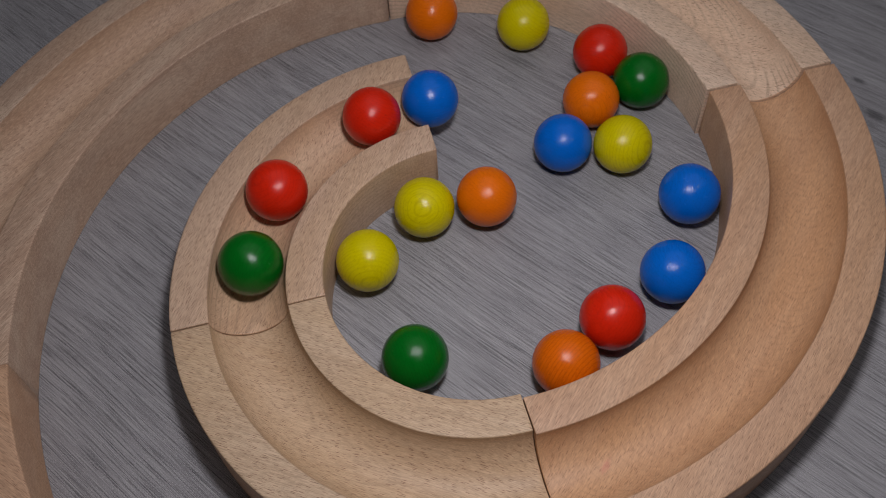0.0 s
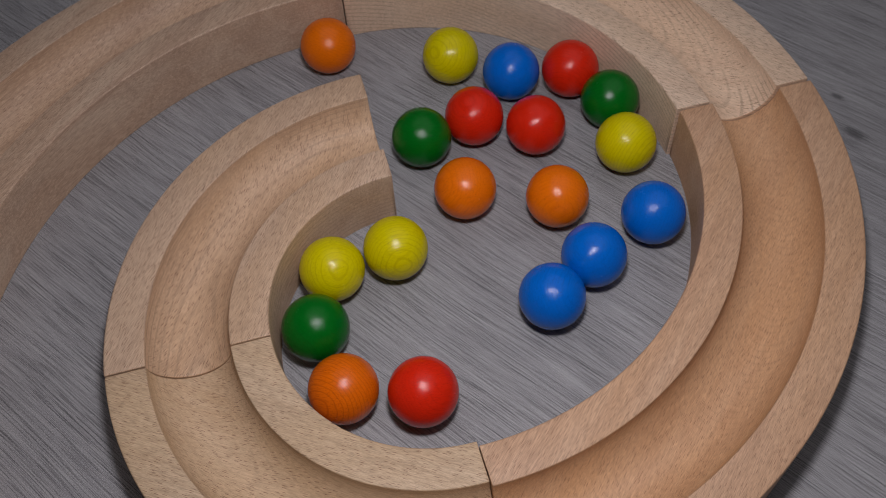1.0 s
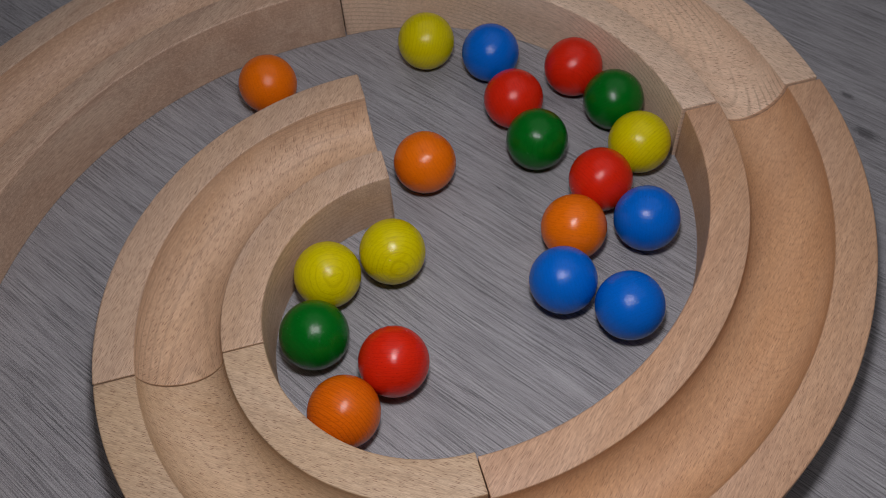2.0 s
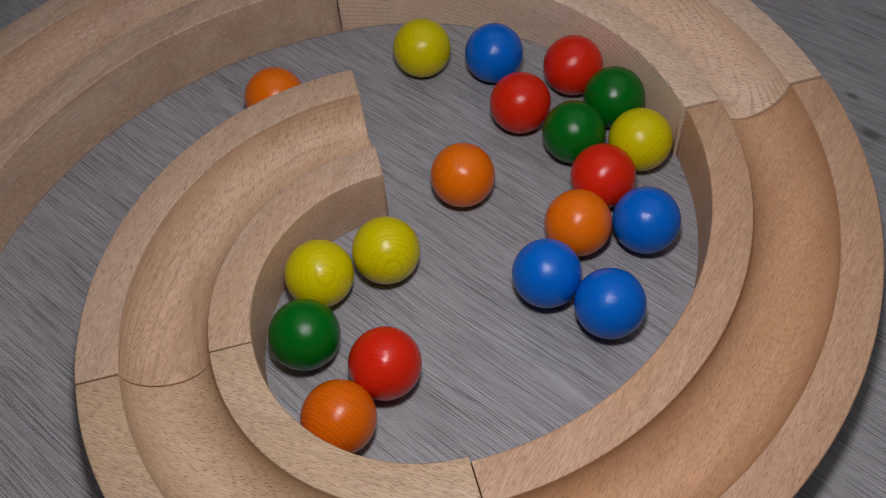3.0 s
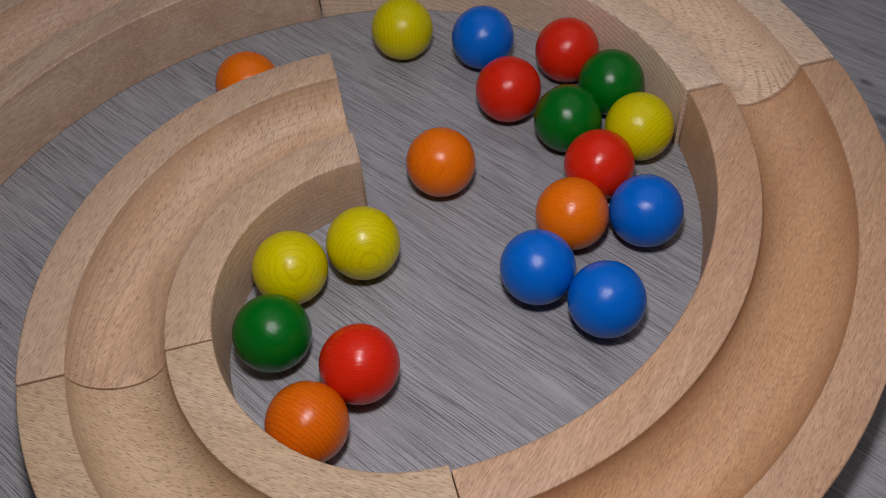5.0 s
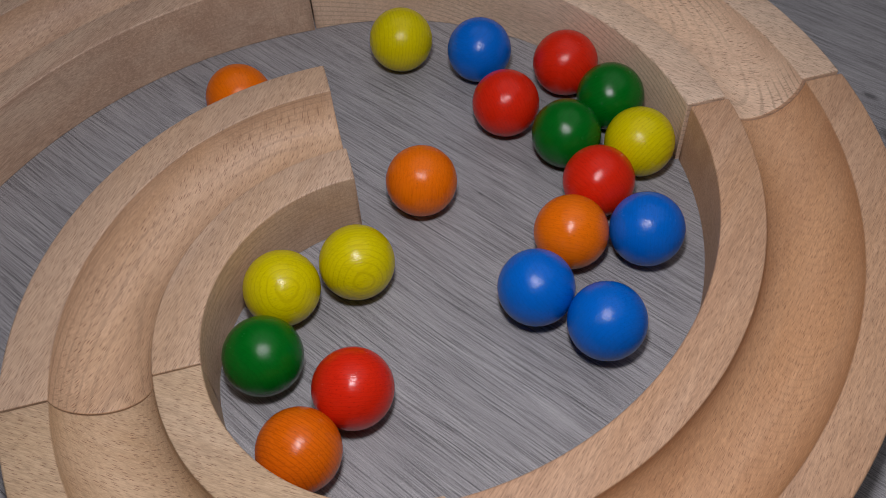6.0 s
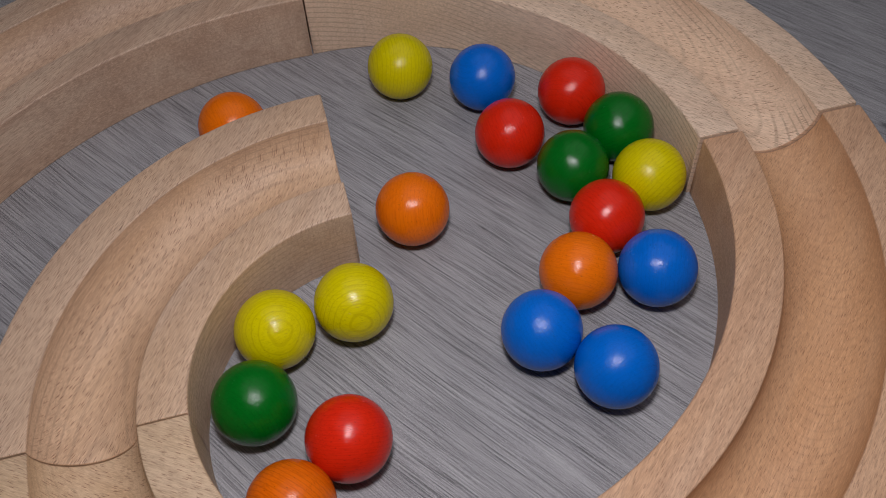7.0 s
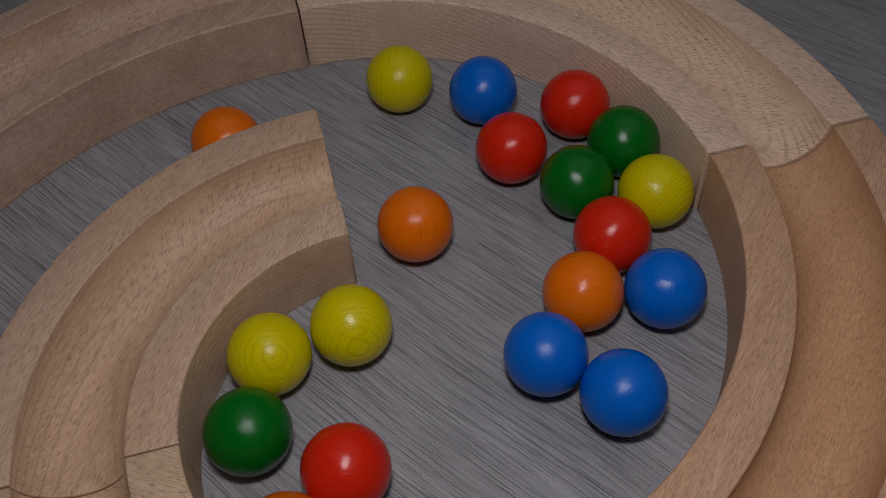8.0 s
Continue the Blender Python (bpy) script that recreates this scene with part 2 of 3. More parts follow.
def slab(name, size, m, material, turned=0):
    bm = bmesh.new()
    bmesh.ops.create_cube(bm, size=1, matrix=pose(0, 0, 0, 0, 0, turned) @ Matrix.Diagonal((*size, 1)))
    ob = mesh_object(name, bm, material)
    ob.matrix_world = m
    return tagged(ob, kind="structure")


floor = tagged(slab("floor", (4.2, 4.2, 0.1), pose(0, 0, -0.05, 0, 0, -45.5), VINYL, 45.5),
               "grey wood-look vinyl floor with fine streaked grain", "floor")
for wall_name, wx, wy, wr in (("wall_north", 0, 2.05, 0), ("wall_south", 0, -2.05, 0), ("wall_east", 2.05, 0, 90), ("wall_west", -2.05, 0, 90)):
    tagged(slab(wall_name, (4.2 if wr else 4.0, 0.1, 2.4), pose(wx, wy, 1.2, 0, 0, wr), PLASTER), "plain off-white plaster wall", "wall")
tagged(slab("ceiling", (4.2, 4.2, 0.1), pose(0, 0, 2.455), PLASTER), "plain off-white ceiling", "ceiling")

# ---- the marble track ----
RIM, GROOVE, DEPTH = 0.0174, 0.0357, 0.0178


def profile(height, edge=0.0009, lip=0.0006):
    """The section of a track piece, from its inner foot over the groove to its outer foot, as (across, up)."""
    width = 2 * RIM + GROOVE

    def corner(x, z, r, a0, a1, steps=4):
        return [(x + r * math.cos(radians(a0 + (a1 - a0) * i / steps)), z + r * math.sin(radians(a0 + (a1 - a0) * i / steps))) for i in range(steps + 1)]

    half = GROOVE / 2
    radius = (half * half + DEPTH * DEPTH) / (2 * DEPTH)
    mid, centre = RIM + half, height - DEPTH + radius
    reach = math.degrees(math.asin(min(1, half / radius))) - 2
    arc = [(mid + radius * math.sin(radians(a)), centre - radius * math.cos(radians(a))) for a in np.linspace(-reach, reach, 29)]
    points = [(0.0002, 0.0), (0.0, 0.0002)]
    points += corner(edge, height - edge, edge, 180, 90)
    points += corner(RIM - lip, height - lip, lip, 90, 20, 3)
    points += arc
    points += corner(RIM + GROOVE + lip, height - lip, lip, 160, 90, 3)
    points += corner(width - edge, height - edge, edge, 90, 0)
    points += [(width, 0.0002), (width - 0.0002, 0.0)]
    return points


def track_curve(centre, radius, start, end, grain, height, material, label, first=(0, 0), last=(0, 0), gap=0.0001):
    """A quarter bend of beech track; its own x lies along the grain of the wood.
    first, last: millimetres by which its ends are cut out of square, at the inner and the outer side."""
    turn = Matrix.Rotation(radians(-grain), 4, "Z")
    section = profile(height)
    trim = math.degrees(gap / radius)
    ease = 0.0004
    rings = []
    steps = 72
    a0, a1 = start + trim, end - trim
    marks = [(a0, -ease), (a0 + math.degrees(ease * 0.35 / radius), -ease * 0.3), (a0 + math.degrees(ease / radius), 0.0)]
    inner = np.linspace(a0, a1, steps + 1)[1:-1]
    marks += [(a, 0.0) for a in inner]
    marks += [(a1 - math.degrees(ease / radius), 0.0), (a1 - math.degrees(ease * 0.35 / radius), -ease * 0.3), (a1, -ease)]
    for a, inset in marks:
        ring = []
        fade0, fade1 = max(0.0, 1 - (a - a0) / 14), max(0.0, 1 - (a1 - a) / 14)
        for i, (u, z) in enumerate(section):
            p, q = section[max(0, i - 1)], section[min(len(section) - 1, i + 1)]
            d = Vector((q[0] - p[0], q[1] - p[1])).normalized()
            u2, z2 = u - d.y * inset * -1 * -1, z + d.x * inset
            if i in (0, len(section) - 1):
                u2, z2 = u, z
            r = radius + u2
            k = u / (2 * RIM + GROOVE)
            skew = fade0 * (first[0] + (first[1] - first[0]) * k) + fade1 * (last[0] + (last[1] - last[0]) * k)
            angle = radians(a) + skew / 1000 / r
            ca, sa = math.cos(angle), math.sin(angle)
            ring.append(turn @ Vector((r * ca, r * sa, z2)))
        rings.append(ring)
    ob = new("track_curve")
    ob.matrix_world = pose(centre[0], centre[1], 0, 0, 0, grain)
    lips = [i for i, (u, z) in enumerate(section) if RIM < u < RIM + GROOVE]
    spans = (("inner_rim", 0, lips[0], 0, ""), ("channel", lips[0], lips[-1], 1, "smooth round routed groove"), ("outer_rim", lips[-1], len(section) - 1, 0, ""))
    for part_name, i0, i1, which, part_label in spans:
        piece = bmesh.new()
        copies = [[piece.verts.new(p) for p in ring[i0:i1 + 1]] for ring in rings]
        feet = [[piece.verts.new((p.x, p.y, 0.0)) for p in ring[i0:i1 + 1]] for ring in rings]
        for k in range(len(rings) - 1):
            for i in range(i1 - i0):
                piece.faces.new((copies[k][i], copies[k][i + 1], copies[k + 1][i + 1], copies[k + 1][i]))
                if min((feet[k][i].co - feet[k][i + 1].co).length, (feet[k + 1][i].co - feet[k + 1][i + 1].co).length) > 1e-6:
                    piece.faces.new((feet[k][i], feet[k + 1][i], feet[k + 1][i + 1], feet[k][i + 1]))
            for i in (0, i1 - i0):
                if rings[k][i0 + i].z > 0.001:
                    cut = [piece.verts.new(v.co) for v in (copies[k][i], copies[k + 1][i], feet[k + 1][i], feet[k][i])]
                    piece.faces.new(cut)
        for k in (0, -1):
            for i in range(i1 - i0):
                top_a, top_b, low_a, low_b = (piece.verts.new(v.co) for v in (copies[k][i], copies[k][i + 1], feet[k][i], feet[k][i + 1]))
                if (low_a.co - low_b.co).length > 1e-6 and max(top_a.co.z, top_b.co.z) > 0.001:
                    piece.faces.new((top_a, top_b, low_b, low_a))
        bmesh.ops.delete(piece, geom=[v for v in piece.verts if not v.link_faces], context="VERTS")
        bmesh.ops.recalc_face_normals(piece, faces=piece.faces[:])
        child = mesh_object(part_name, piece, material[which], ob, 38)
        if part_label:
            tagged(child, part_label)
    return tagged(ob, label, "marble track", "curves of the spiral track")


SMALL, LARGE = (-0.0355, -0.0456), (-0.0408, -0.0464)
track_curve(SMALL, 0.0698, 98.7, 188.7, 66, 0.0324, BEECH["tip"], "pale beech track curve with a round groove, open end")
track_curve(SMALL, 0.0698, 188.7, 279.6, -24, 0.0317, BEECH["bottom"], "honey-coloured beech track curve with a round groove")
track_curve((-0.0423, 0.0237), 0.1418, -82.0, 8.1, 52, 0.0328, BEECH["right"], "reddish beech track curve with a round groove", (-0.8, 1.1), (0, 1.2))
track_curve((-0.0402, 0.0213), 0.1385, 9.2, 99.56, -39, 0.0342, BEECH["top"], "light beech track curve standing slightly proud")
track_curve(LARGE, 0.2048, 96.4, 188.2, 52, 0.0345, BEECH["left"], "banded beech track curve of wide radius", (0, 3.6))
track_curve(LARGE, 0.2048, 188.2, 279.3, -38, 0.0345, BEECH["right"], "reddish beech track curve of wide radius")

# ---- the balls ----
RADIUS = 0.0153
COLOUR = {"R": "red", "G": "green", "B": "blue", "Y": "yellow", "O": "orange"}

# seconds and the ball's centre in millimetres
BALLS = {
    "R3": [(0, -77.6, 52.0, 29.8), (0.1, -61.5, 57.3, 29.8), (0.2, -44.5, 65.0, 24.0), (0.3, -20.4, 62.0, 15.0), (0.4, -19.1, 58.8, 15.0), (0.5, -18.8, 59.0, 15.0), (0.6, -18.8, 59.2, 15.0), (0.7, -12.5, 59.4, 15.0), (0.8, 4.5, 56.0, 15.0), (0.9, 14.6, 58.7, 15.0), (1, 30.0, 60.1, 15.0), (1.1, 41.3, 59.6, 15.0), (1.2, 41.0, 52.8, 15.0), (1.3, 41.3, 46.0, 15.0), (1.4, 41.8, 39.0, 15.0), (1.5, 44.6, 32.1, 15.0), (1.6, 47.3, 27.2, 15.0), (1.7, 51.4, 21.4, 15.0), (2.8, 55.9, 22.8, 15.0)],
    "R2": [(0, -127.0, 9.1, 29.8), (0.1, -116.8, 22.6, 29.8), (0.2, -104.9, 35.7, 29.8), (0.3, -91.3, 45.3, 29.8), (0.4, -77.8, 51.4, 29.8), (0.5, -64.4, 57.2, 29.8), (0.6, -52.1, 62.0, 28.0), (0.7, -40.0, 66.4, 20.0), (0.8, -28.0, 63.0, 15.0), (0.9, -16.1, 64.7, 15.0), (1, -0.6, 70.9, 15.0), (1.1, 14.3, 78.0, 15.0), (1.2, 24.9, 83.1, 15.0), (1.3, 25.6, 84.7, 15.0), (1.4, 24.4, 88.7, 15.0), (1.5, 22.0, 87.8, 15.0), (1.6, 20.0, 86.0, 15.0), (1.7, 19.8, 83.9, 15.0), (2.8, 26.1, 76.7, 15.0), (3, 24.6, 74.9, 15.0), (3.5, 26.6, 77.3, 15.0), (4, 23.2, 75.2, 15.0), (5.5, 23.8, 74.5, 15.0), (6, 23.7, 74.6, 15.0), (6.5, 23.7, 74.8, 15.0), (7, 23.7, 74.7, 15.0), (7.5, 23.8, 74.8, 15.0), (8, 23.7, 74.9, 15.0)],
    "B1": [(0, -46.1, 64.9, 25.0), (0.1, -23.1, 63.0, 15.5), (0.2, 0.7, 62.2, 15.0), (0.3, 10.4, 64.6, 15.0), (0.4, 10.0, 69.3, 15.0), (0.5, 8.2, 74.7, 15.0), (0.6, 5.7, 80.2, 15.0), (0.7, 5.3, 82.6, 15.0), (0.8, 11.4, 89.7, 15.0), (0.9, 17.1, 95.7, 15.0), (1, 23.3, 100.2, 15.0), (1.1, 25.8, 107.5, 15.0), (1.2, 28.6, 120.0, 15.0), (1.3, 26.1, 120.7, 15.0), (1.4, 21.3, 120.2, 15.0), (1.5, 16.8, 119.9, 15.0), (1.6, 14.5, 119.2, 15.0), (1.7, 13.8, 118.2, 15.0), (2.8, 13.8, 111.8, 15.0), (3, 16.4, 112.2, 15.0), (8, 16.4, 112.2, 15.0)],
    "O4": [(0, -38.5, 142.7, 15.0), (0.1, -43.0, 142.5, 15.0), (0.2, -46.0, 142.9, 15.0), (0.3, -48.7, 141.7, 15.0), (0.4, -51.1, 141.1, 15.0), (0.5, -53.3, 139.4, 15.0), (0.6, -55.8, 136.7, 15.0), (0.7, -59.3, 135.3, 15.0), (0.8, -63.7, 135.0, 15.0), (0.9, -68.7, 135.0, 15.0), (1, -74.1, 134.8, 15.0), (1.1, -80.0, 135.1, 15.0), (1.2, -85.9, 134.1, 15.0), (1.3, -90.8, 131.5, 15.0), (1.4, -95.2, 128.5, 15.0), (1.5, -99.4, 124.1, 15.0), (1.6, -104.6, 120.1, 15.0), (1.7, -107.6, 116.5, 15.0), (2.8, -96.1, 97.8, 15.0), (3, -98.3, 95.9, 15.0), (8, -98.3, 95.9, 15.0)],
    "Y1": [(0, 13.6, 126.5, 15.0), (0.1, 10.9, 125.4, 15.0), (0.2, 8.7, 123.7, 15.0), (0.3, 6.3, 121.5, 15.0), (0.4, 4.0, 118.0, 15.0), (0.5, 2.3, 115.0, 15.0), (0.6, 1.9, 113.2, 15.0), (0.7, 0.3, 114.3, 15.0), (0.8, -2.2, 115.7, 15.0), (0.9, -5.5, 116.9, 15.0), (1, -7.6, 117.1, 15.0), (1.1, -10.2, 117.8, 15.0), (1.2, -12.8, 118.8, 15.0), (1.3, -13.9, 120.3, 15.0), (1.4, -14.1, 123.6, 15.0), (1.5, -14.2, 126.1, 15.0), (1.6, -16.0, 128.8, 15.0), (1.7, -17.3, 129.7, 15.0), (2.8, -21.3, 124.5, 15.0), (3, -20.7, 121.4, 15.0), (3.5, -17.2, 126.2, 15.0), (4, -20.2, 122.7, 15.0), (5.5, -22.4, 125.5, 15.0), (6, -20.4, 125.0, 15.0), (6.5, -21.5, 125.8, 15.0), (7, -20.9, 125.0, 15.0), (7.5, -21.0, 125.1, 15.0), (8, -20.5, 125.2, 15.0)],
    "R1": [(0, 53.2, 97.9, 15.0), (0.1, 53.1, 98.8, 15.0), (0.2, 53.4, 98.2, 15.0), (0.3, 53.3, 97.5, 15.0), (0.4, 53.4, 96.9, 15.0), (0.5, 54.0, 96.8, 15.0), (0.6, 53.6, 97.3, 15.0), (0.7, 53.5, 97.3, 15.0), (0.8, 53.4, 98.5, 15.0), (0.9, 54.2, 99.2, 15.0), (1, 55.1, 97.5, 15.0), (1.1, 55.4, 98.2, 15.0), (1.2, 55.2, 98.3, 15.0), (1.3, 55.2, 97.8, 15.0), (1.4, 55.1, 97.8, 15.0), (1.5, 55.4, 97.3, 15.0), (1.6, 55.1, 97.8, 15.0), (1.7, 55.5, 98.4, 15.0), (2.8, 55.4, 97.3, 15.0)],
    "G1": [(0, 70.9, 72.7, 15.0), (0.1, 70.6, 71.9, 15.0), (0.2, 70.6, 72.0, 15.0), (0.3, 70.8, 72.2, 15.0), (0.4, 70.9, 71.6, 15.0), (0.5, 71.1, 71.8, 15.0), (0.6, 71.1, 72.2, 15.0), (0.7, 71.0, 72.5, 15.0), (0.8, 70.6, 73.0, 15.0), (0.9, 71.1, 72.6, 15.0), (1, 71.3, 72.4, 15.0), (1.1, 71.3, 72.0, 15.0), (1.2, 71.4, 72.0, 15.0), (1.3, 71.1, 72.0, 15.0), (1.4, 71.2, 72.0, 15.0), (1.5, 71.4, 71.7, 15.0), (1.6, 71.5, 72.2, 15.0), (1.7, 71.4, 72.1, 15.0), (2.8, 71.1, 72.1, 15.0), (3, 71.5, 72.2, 15.0), (8, 71.5, 72.2, 15.0)],
    "O1": [(0, 41.2, 62.2, 15.0), (0.1, 42.6, 60.6, 15.0), (0.2, 41.9, 60.1, 15.0), (0.3, 41.1, 59.3, 15.0), (0.4, 41.8, 53.6, 15.0), (0.5, 39.0, 47.8, 15.0), (0.6, 35.3, 42.7, 15.0), (0.7, 31.0, 38.0, 15.0), (0.8, 26.4, 33.7, 15.0), (0.9, 29.7, 23.8, 15.0), (1, 32.6, 12.9, 15.0), (1.1, 35.1, 3.4, 15.0), (1.2, 37.3, -4.1, 15.0), (1.3, 38.4, -9.6, 15.0), (1.4, 37.9, -11.5, 15.0), (1.5, 36.4, -11.3, 15.0), (1.6, 35.6, -9.4, 15.0), (1.7, 35.5, -7.2, 15.0), (2.8, 39.3, -2.7, 15.0)],
    "B4": [(0, 20.8, 33.5, 15.0), (0.1, 22.6, 26.1, 15.0), (0.2, 24.6, 18.7, 15.0), (0.3, 26.5, 11.7, 15.0), (0.4, 27.6, 5.3, 15.0), (0.5, 29.2, -0.5, 15.0), (0.6, 31.1, -5.8, 15.0), (0.7, 34.3, -9.9, 15.0), (0.8, 37.0, -13.7, 15.0), (0.9, 40.2, -18.3, 15.0), (1, 43.2, -23.4, 15.0), (1.1, 46.0, -28.4, 15.0), (1.2, 49.4, -33.8, 15.0), (1.3, 53.4, -39.6, 15.0), (1.4, 57.6, -44.0, 15.0), (1.5, 61.1, -48.9, 15.0), (1.6, 59.2, -48.8, 15.0), (1.7, 57.3, -50.0, 15.0), (2.8, 44.8, -46.7, 15.0)],
    "Y2": [(0, 51.6, 28.6, 15.0), (0.1, 54.2, 29.9, 15.0), (0.2, 56.4, 32.3, 15.0), (0.3, 60.1, 32.3, 15.0), (0.4, 65.2, 29.3, 15.0), (0.5, 68.6, 31.5, 15.0), (0.6, 70.3, 35.7, 15.0), (0.7, 71.3, 40.7, 15.0), (0.8, 72.1, 43.2, 15.0), (0.9, 72.8, 42.6, 15.0), (1, 72.9, 41.9, 15.0), (1.1, 72.9, 41.5, 15.0), (1.2, 72.5, 40.9, 15.0), (1.3, 71.4, 40.3, 15.0), (1.4, 72.6, 40.3, 15.0), (1.5, 74.0, 39.9, 15.0), (1.6, 74.8, 40.0, 15.0), (1.7, 76.9, 41.2, 15.0), (2.8, 78.1, 42.6, 15.0)],
    "B2": [(0, 77.8, -7.9, 15.0), (0.1, 76.2, -4.6, 15.0), (0.2, 75.7, -2.2, 15.0), (0.3, 75.2, -0.8, 15.0), (0.4, 75.7, 0.8, 15.0), (0.5, 76.8, -0.4, 15.0), (0.6, 78.2, -0.8, 15.0), (0.7, 77.5, -1.1, 15.0), (0.8, 77.1, -1.2, 15.0), (0.9, 76.9, -1.9, 15.0), (1, 76.1, -3.2, 15.0), (1.1, 74.7, -3.9, 15.0), (1.2, 72.4, -4.0, 15.0), (1.3, 68.8, -2.7, 15.0), (1.4, 66.5, -2.1, 15.0), (1.5, 68.0, -4.0, 15.0), (1.6, 69.7, -5.0, 15.0), (1.7, 70.6, -3.9, 15.0), (2.8, 70.0, -5.3, 15.0)],
    "B3": [(0, 58.4, -52.6, 15.0), (0.1, 56.0, -54.5, 15.0), (0.2, 51.2, -55.4, 15.0), (0.3, 47.0, -55.5, 15.0), (0.4, 43.4, -54.8, 15.0), (0.5, 39.9, -53.3, 15.0), (0.6, 35.8, -51.0, 15.0), (0.7, 31.3, -47.0, 15.0), (0.8, 26.3, -44.5, 15.0), (0.9, 22.4, -43.6, 15.0), (1, 20.0, -43.0, 15.0), (1.1, 19.0, -43.8, 15.0), (1.2, 19.6, -42.8, 15.0), (1.3, 21.2, -40.8, 15.0), (1.4, 22.6, -40.6, 15.0), (1.5, 24.1, -42.2, 15.0), (1.6, 25.5, -41.0, 15.0), (1.7, 27.3, -38.5, 15.0), (2.8, 20.7, -28.0, 15.0)],
    "R4": [(0, 25.3, -73.8, 15.0), (0.1, 21.5, -81.6, 15.0), (0.2, 16.1, -86.6, 15.0), (0.3, 9.0, -89.3, 15.0), (0.4, 2.1, -91.3, 15.0), (0.5, -4.4, -92.6, 15.0), (0.6, -12.2, -92.7, 15.0), (0.7, -19.4, -91.6, 15.0), (0.8, -27.2, -89.2, 15.0), (0.9, -34.7, -86.6, 15.0), (1, -42.7, -82.7, 15.0), (1.1, -46.3, -79.1, 15.0), (1.2, -47.6, -75.0, 15.0), (1.3, -47.9, -69.9, 15.0), (1.4, -49.2, -65.9, 15.0), (1.5, -50.0, -63.3, 15.0), (1.6, -50.9, -61.9, 15.0), (1.7, -51.7, -62.9, 15.0), (2.8, -52.8, -63.5, 15.0)],
    "O3": [(0, 0.1, -94.6, 15.0), (0.1, -10.2, -97.5, 15.0), (0.2, -21.4, -99.6, 15.0), (0.3, -32.3, -101.3, 15.0), (0.4, -43.3, -100.5, 15.0), (0.5, -54.4, -97.9, 15.0), (0.6, -64.5, -92.6, 15.0), (0.7, -73.1, -85.6, 15.0), (0.8, -78.4, -78.6, 15.0), (0.9, -77.5, -77.0, 15.0), (1, -76.5, -76.9, 15.0), (1.1, -79.9, -77.3, 15.0), (1.2, -79.0, -76.4, 15.0), (1.3, -79.4, -76.4, 15.0), (1.4, -78.7, -76.2, 15.0), (1.5, -77.5, -77.6, 15.0), (1.6, -76.8, -78.6, 15.0), (1.7, -76.2, -81.0, 15.0), (2.8, -72.8, -85.6, 15.0)],
    "G3": [(0, -66.9, -83.8, 15.0), (0.1, -69.7, -77.7, 15.0), (0.2, -72.7, -71.2, 15.0), (0.3, -76.6, -64.7, 15.0), (0.4, -80.4, -57.7, 15.0), (0.5, -84.5, -51.0, 15.0), (0.6, -88.8, -48.3, 15.0), (0.7, -87.1, -48.6, 15.0), (0.8, -86.6, -48.3, 15.0), (0.9, -87.4, -46.1, 15.0), (1, -87.3, -45.2, 15.0), (1.1, -87.8, -46.2, 15.0), (1.2, -87.4, -45.9, 15.0), (1.3, -86.5, -45.9, 15.0), (1.4, -86.1, -45.7, 15.0), (1.5, -85.8, -45.2, 15.0), (1.6, -86.5, -45.6, 15.0), (1.7, -85.7, -45.8, 15.0), (2.8, -85.8, -45.6, 15.0)],
    "Y4": [(0, -85.5, -28.1, 15.0), (0.1, -81.2, -20.3, 15.0), (0.2, -79.0, -18.8, 15.0), (0.3, -77.1, -17.6, 15.0), (0.4, -76.2, -18.7, 15.0), (0.5, -77.2, -18.9, 15.0), (0.6, -79.7, -18.2, 15.0), (0.7, -80.1, -16.9, 15.0), (0.8, -80.1, -16.9, 15.0), (0.9, -79.4, -15.3, 15.0), (1, -78.6, -14.7, 15.0), (1.1, -78.4, -14.4, 15.0), (1.2, -78.5, -14.4, 15.0), (1.3, -78.6, -14.2, 15.0), (1.4, -79.0, -14.3, 15.0), (1.5, -79.0, -14.4, 15.0), (1.6, -78.8, -15.4, 15.0), (1.7, -78.8, -15.2, 15.0), (2.8, -78.7, -15.4, 15.0)],
    "Y3": [(0, -55.3, 0.5, 15.0), (0.1, -56.5, -0.3, 15.0), (0.2, -54.4, 3.5, 15.0), (0.3, -53.8, 2.9, 15.0), (0.4, -53.1, 1.6, 15.0), (0.5, -53.1, -0.7, 15.0), (0.6, -52.7, -2.9, 15.0), (0.7, -51.4, -4.9, 15.0), (0.8, -50.6, -6.8, 15.0), (0.9, -49.2, -7.1, 15.0), (1, -48.2, -6.9, 15.0), (1.1, -48.4, -7.0, 15.0), (1.2, -48.6, -6.7, 15.0), (1.3, -48.9, -6.9, 15.0), (1.4, -49.0, -6.5, 15.0), (1.5, -48.6, -6.3, 15.0), (1.6, -48.7, -6.3, 15.0), (1.7, -48.5, -6.4, 15.0), (2.8, -48.5, -6.6, 15.0)],
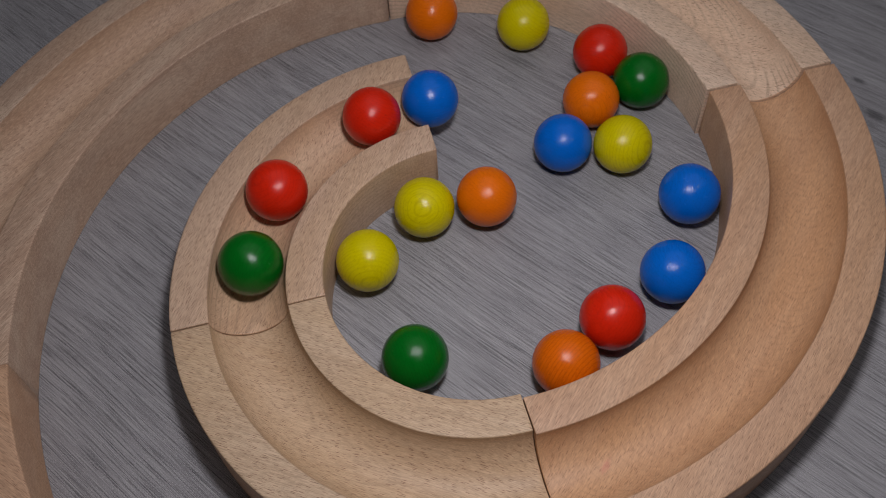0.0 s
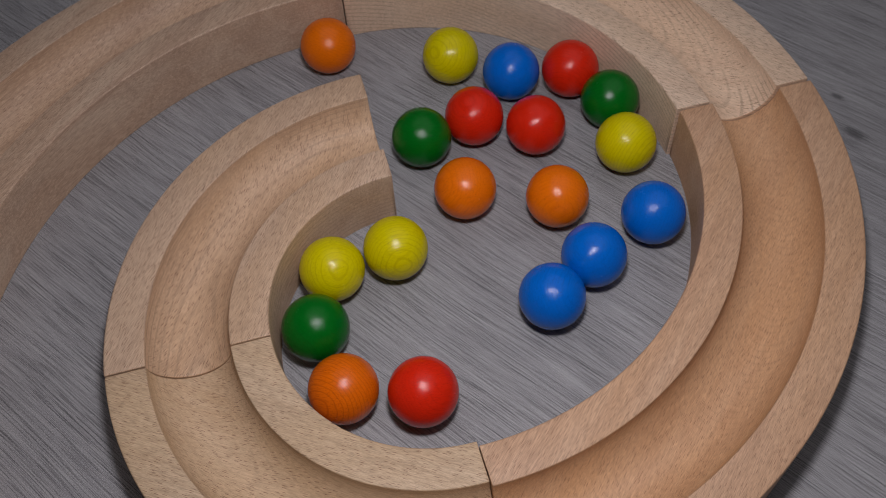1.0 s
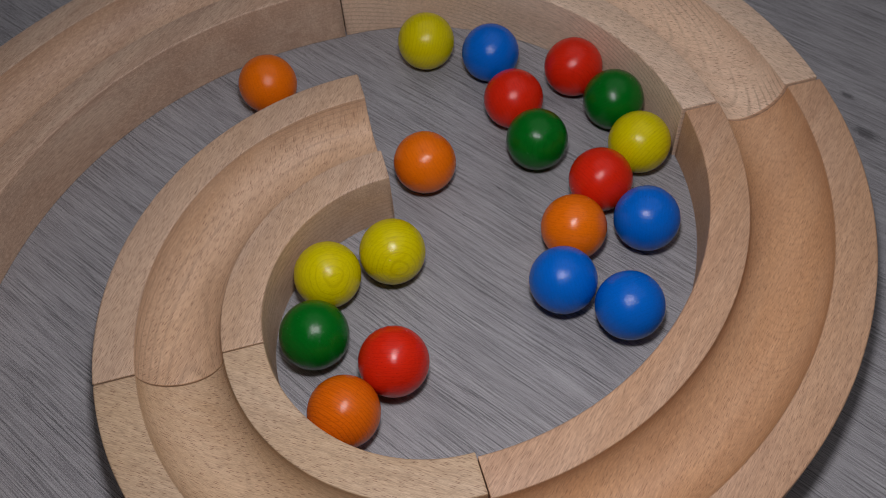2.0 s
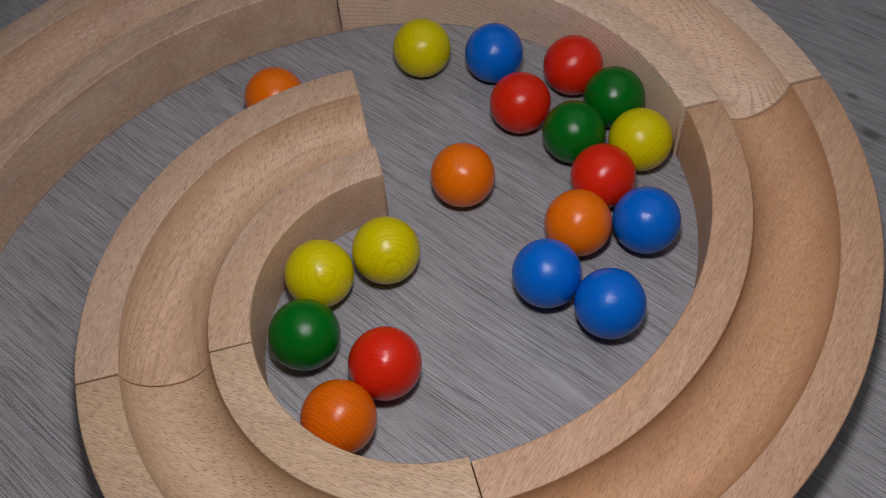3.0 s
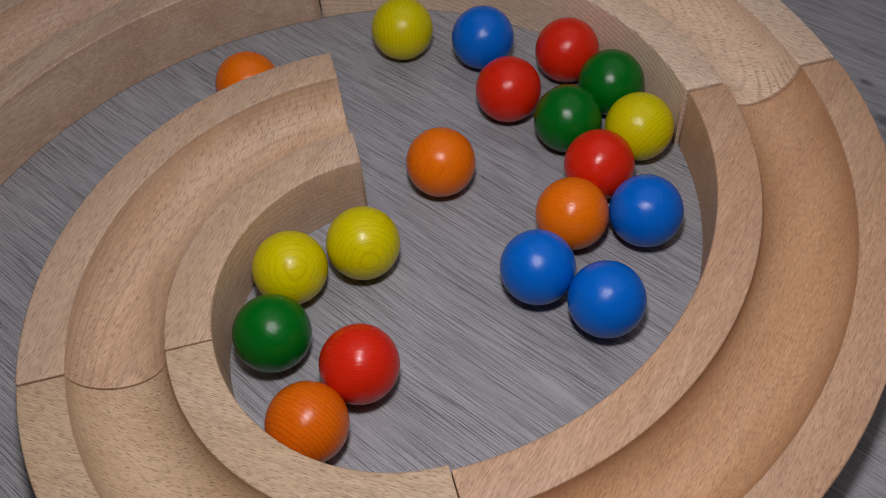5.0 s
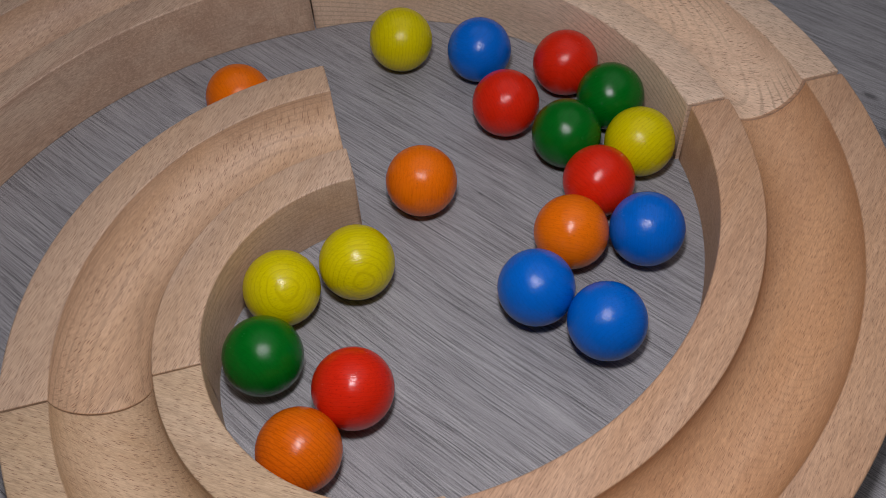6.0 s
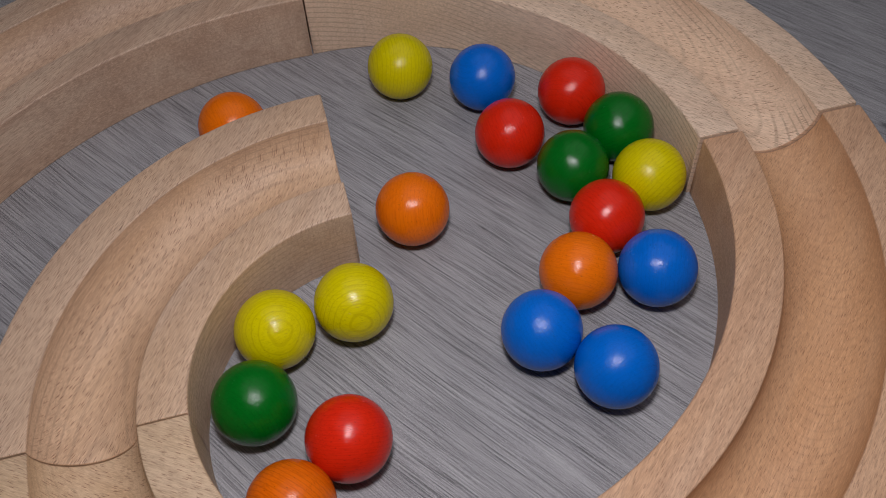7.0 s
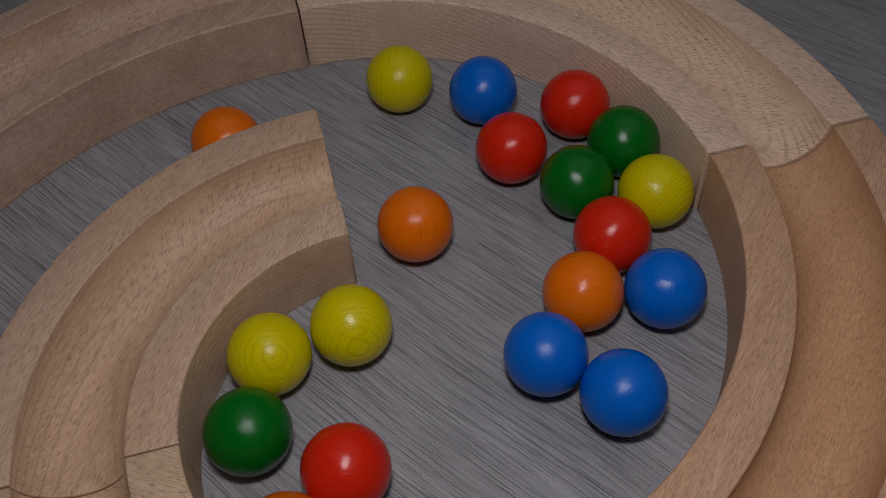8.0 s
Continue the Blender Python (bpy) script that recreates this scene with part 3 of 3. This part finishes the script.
    "O2": [(0, -23.4, 3.3, 15.0), (0.1, -23.3, 3.2, 15.0), (0.2, -22.5, 4.6, 15.0), (0.3, -19.9, 7.6, 15.0), (0.4, -16.1, 11.4, 15.0), (0.5, -10.5, 14.7, 15.0), (0.6, -6.8, 16.8, 15.0), (0.7, -5.5, 19.8, 15.0), (0.8, -6.6, 21.4, 15.0), (0.9, -8.5, 23.4, 15.0), (1, -11.2, 24.1, 15.0), (1.1, -15.0, 25.8, 15.0), (1.2, -18.9, 28.2, 15.0), (1.3, -21.6, 31.8, 15.0), (1.4, -24.3, 37.8, 15.0), (1.5, -26.6, 42.3, 15.0), (1.6, -29.6, 45.6, 15.0), (1.7, -31.8, 47.8, 15.0), (2.8, -15.0, 28.1, 15.0), (3, -9.4, 32.2, 15.0), (3.2, -5.5, 37.6, 15.0), (3.5, -13.9, 36.8, 15.0), (3.7, -21.8, 34.4, 15.0), (4, -26.2, 43.6, 15.0), (4.2, -27.0, 42.4, 15.0), (5.3, -9.2, 31.5, 15.0), (5.5, -11.4, 34.2, 15.0), (5.7, -14.2, 38.2, 15.0), (6, -18.8, 33.0, 15.0), (6.2, -18.0, 36.0, 15.0), (6.5, -17.4, 40.5, 15.0), (6.8, -21.8, 36.2, 15.0), (7, -22.3, 37.0, 15.0), (7.2, -20.9, 39.0, 15.0), (7.5, -19.6, 35.5, 15.0), (7.8, -19.2, 38.6, 15.0), (8, -20.7, 38.4, 15.0)],
    "G2": [(0, -139.2, -33.0, 29.8), (0.1, -136.1, -15.6, 29.8), (0.2, -130.5, 2.1, 29.8), (0.3, -120.7, 16.9, 29.8), (0.4, -109.4, 29.6, 29.8), (0.5, -96.9, 40.1, 29.8), (0.6, -85.3, 48.9, 29.8), (0.7, -72.3, 55.1, 29.8), (0.8, -59.0, 60.2, 29.0), (0.9, -44.7, 67.5, 20.0), (1, -29.2, 60.2, 15.0), (1.1, -15.6, 59.0, 15.0), (1.2, -2.9, 58.9, 15.0), (1.3, 9.3, 58.8, 15.0), (1.4, 14.7, 56.6, 15.0), (1.5, 17.8, 54.7, 15.0), (1.6, 20.5, 53.2, 15.0), (1.7, 22.5, 51.0, 15.0), (2.8, 47.5, 52.0, 15.0)],
}


def wooden_ball(colour):
    bm = bmesh.new()
    bmesh.ops.create_uvsphere(bm, u_segments=72, v_segments=40, radius=RADIUS)
    ob = mesh_object("wooden_ball", bm, STAIN[colour], smooth=180)
    return tagged(ob, "glossy %s stained wooden ball with visible grain" % colour, "ball", "coloured wooden balls")


balls = {}
for ball_key in BALLS:
    balls[ball_key] = wooden_ball("dark orange" if ball_key == "O3" else COLOUR[ball_key[0]])


def roll_rows(path, first):
    """Rows for walk(): the ball rolls without slipping along its path."""
    spin, rows = first.to_quaternion(), []
    last = None
    for t, x, y, z in path:
        here = Vector((x, y, z + 0.3)) / 1000
        if last is not None:
            step = here - last[1]
            flat = Vector((step.x, step.y, 0))
            pieces = max(1, math.ceil(flat.length / RADIUS / radians(60)))
            axis = Vector((-flat.y, flat.x, 0))
            for i in range(1, pieces + 1):
                if flat.length > 1e-6:
                    spin = Matrix.Rotation(flat.length / pieces / RADIUS, 3, axis.normalized()).to_quaternion() @ spin
                k = i / pieces
                rows.append((last[0] + (t - last[0]) * k, Matrix.Translation(last[1] + step * k) @ spin.to_matrix().to_4x4()))
        else:
            rows.append((t, Matrix.Translation(here) @ spin.to_matrix().to_4x4()))
        last = (t, here)
    if last[0] < 8:
        rows.append((8.0, rows[-1][1]))
    return rows


# the way the growth axis of a ball points once it rests
REST = {"Y1": (0.97, 0.1, -0.2), "Y2": (0.55, -0.78, -0.29), "Y3": (0.16, -0.90, 0.41), "Y4": (0.24, -0.61, 0.76), "O3": (-0.60, -0.78, 0.04),
        "R4": (0.1, 0.8, 0.6), "R3": (0.8, 0.5, 0.2), "O1": (0.3, 0.75, 0.55), "B2": (0.9, -0.3, 0.1), "G2": (-0.6, 0.7, 0.3), "O4": (0.9, 0.4, -0.1)}


def motions():
    dice = random.Random(7)
    for key, ob in balls.items():
        first = pose(0, 0, 0, dice.uniform(0, 360), dice.uniform(0, 360), dice.uniform(0, 360))
        if key in REST:
            turned = roll_rows(BALLS[key], Matrix.Identity(4))[-1][1].to_quaternion()
            first = (turned.inverted() @ Vector(REST[key]).to_track_quat("Z", "Y")).to_matrix().to_4x4()
        walk(ob, roll_rows(BALLS[key], first))


motions()
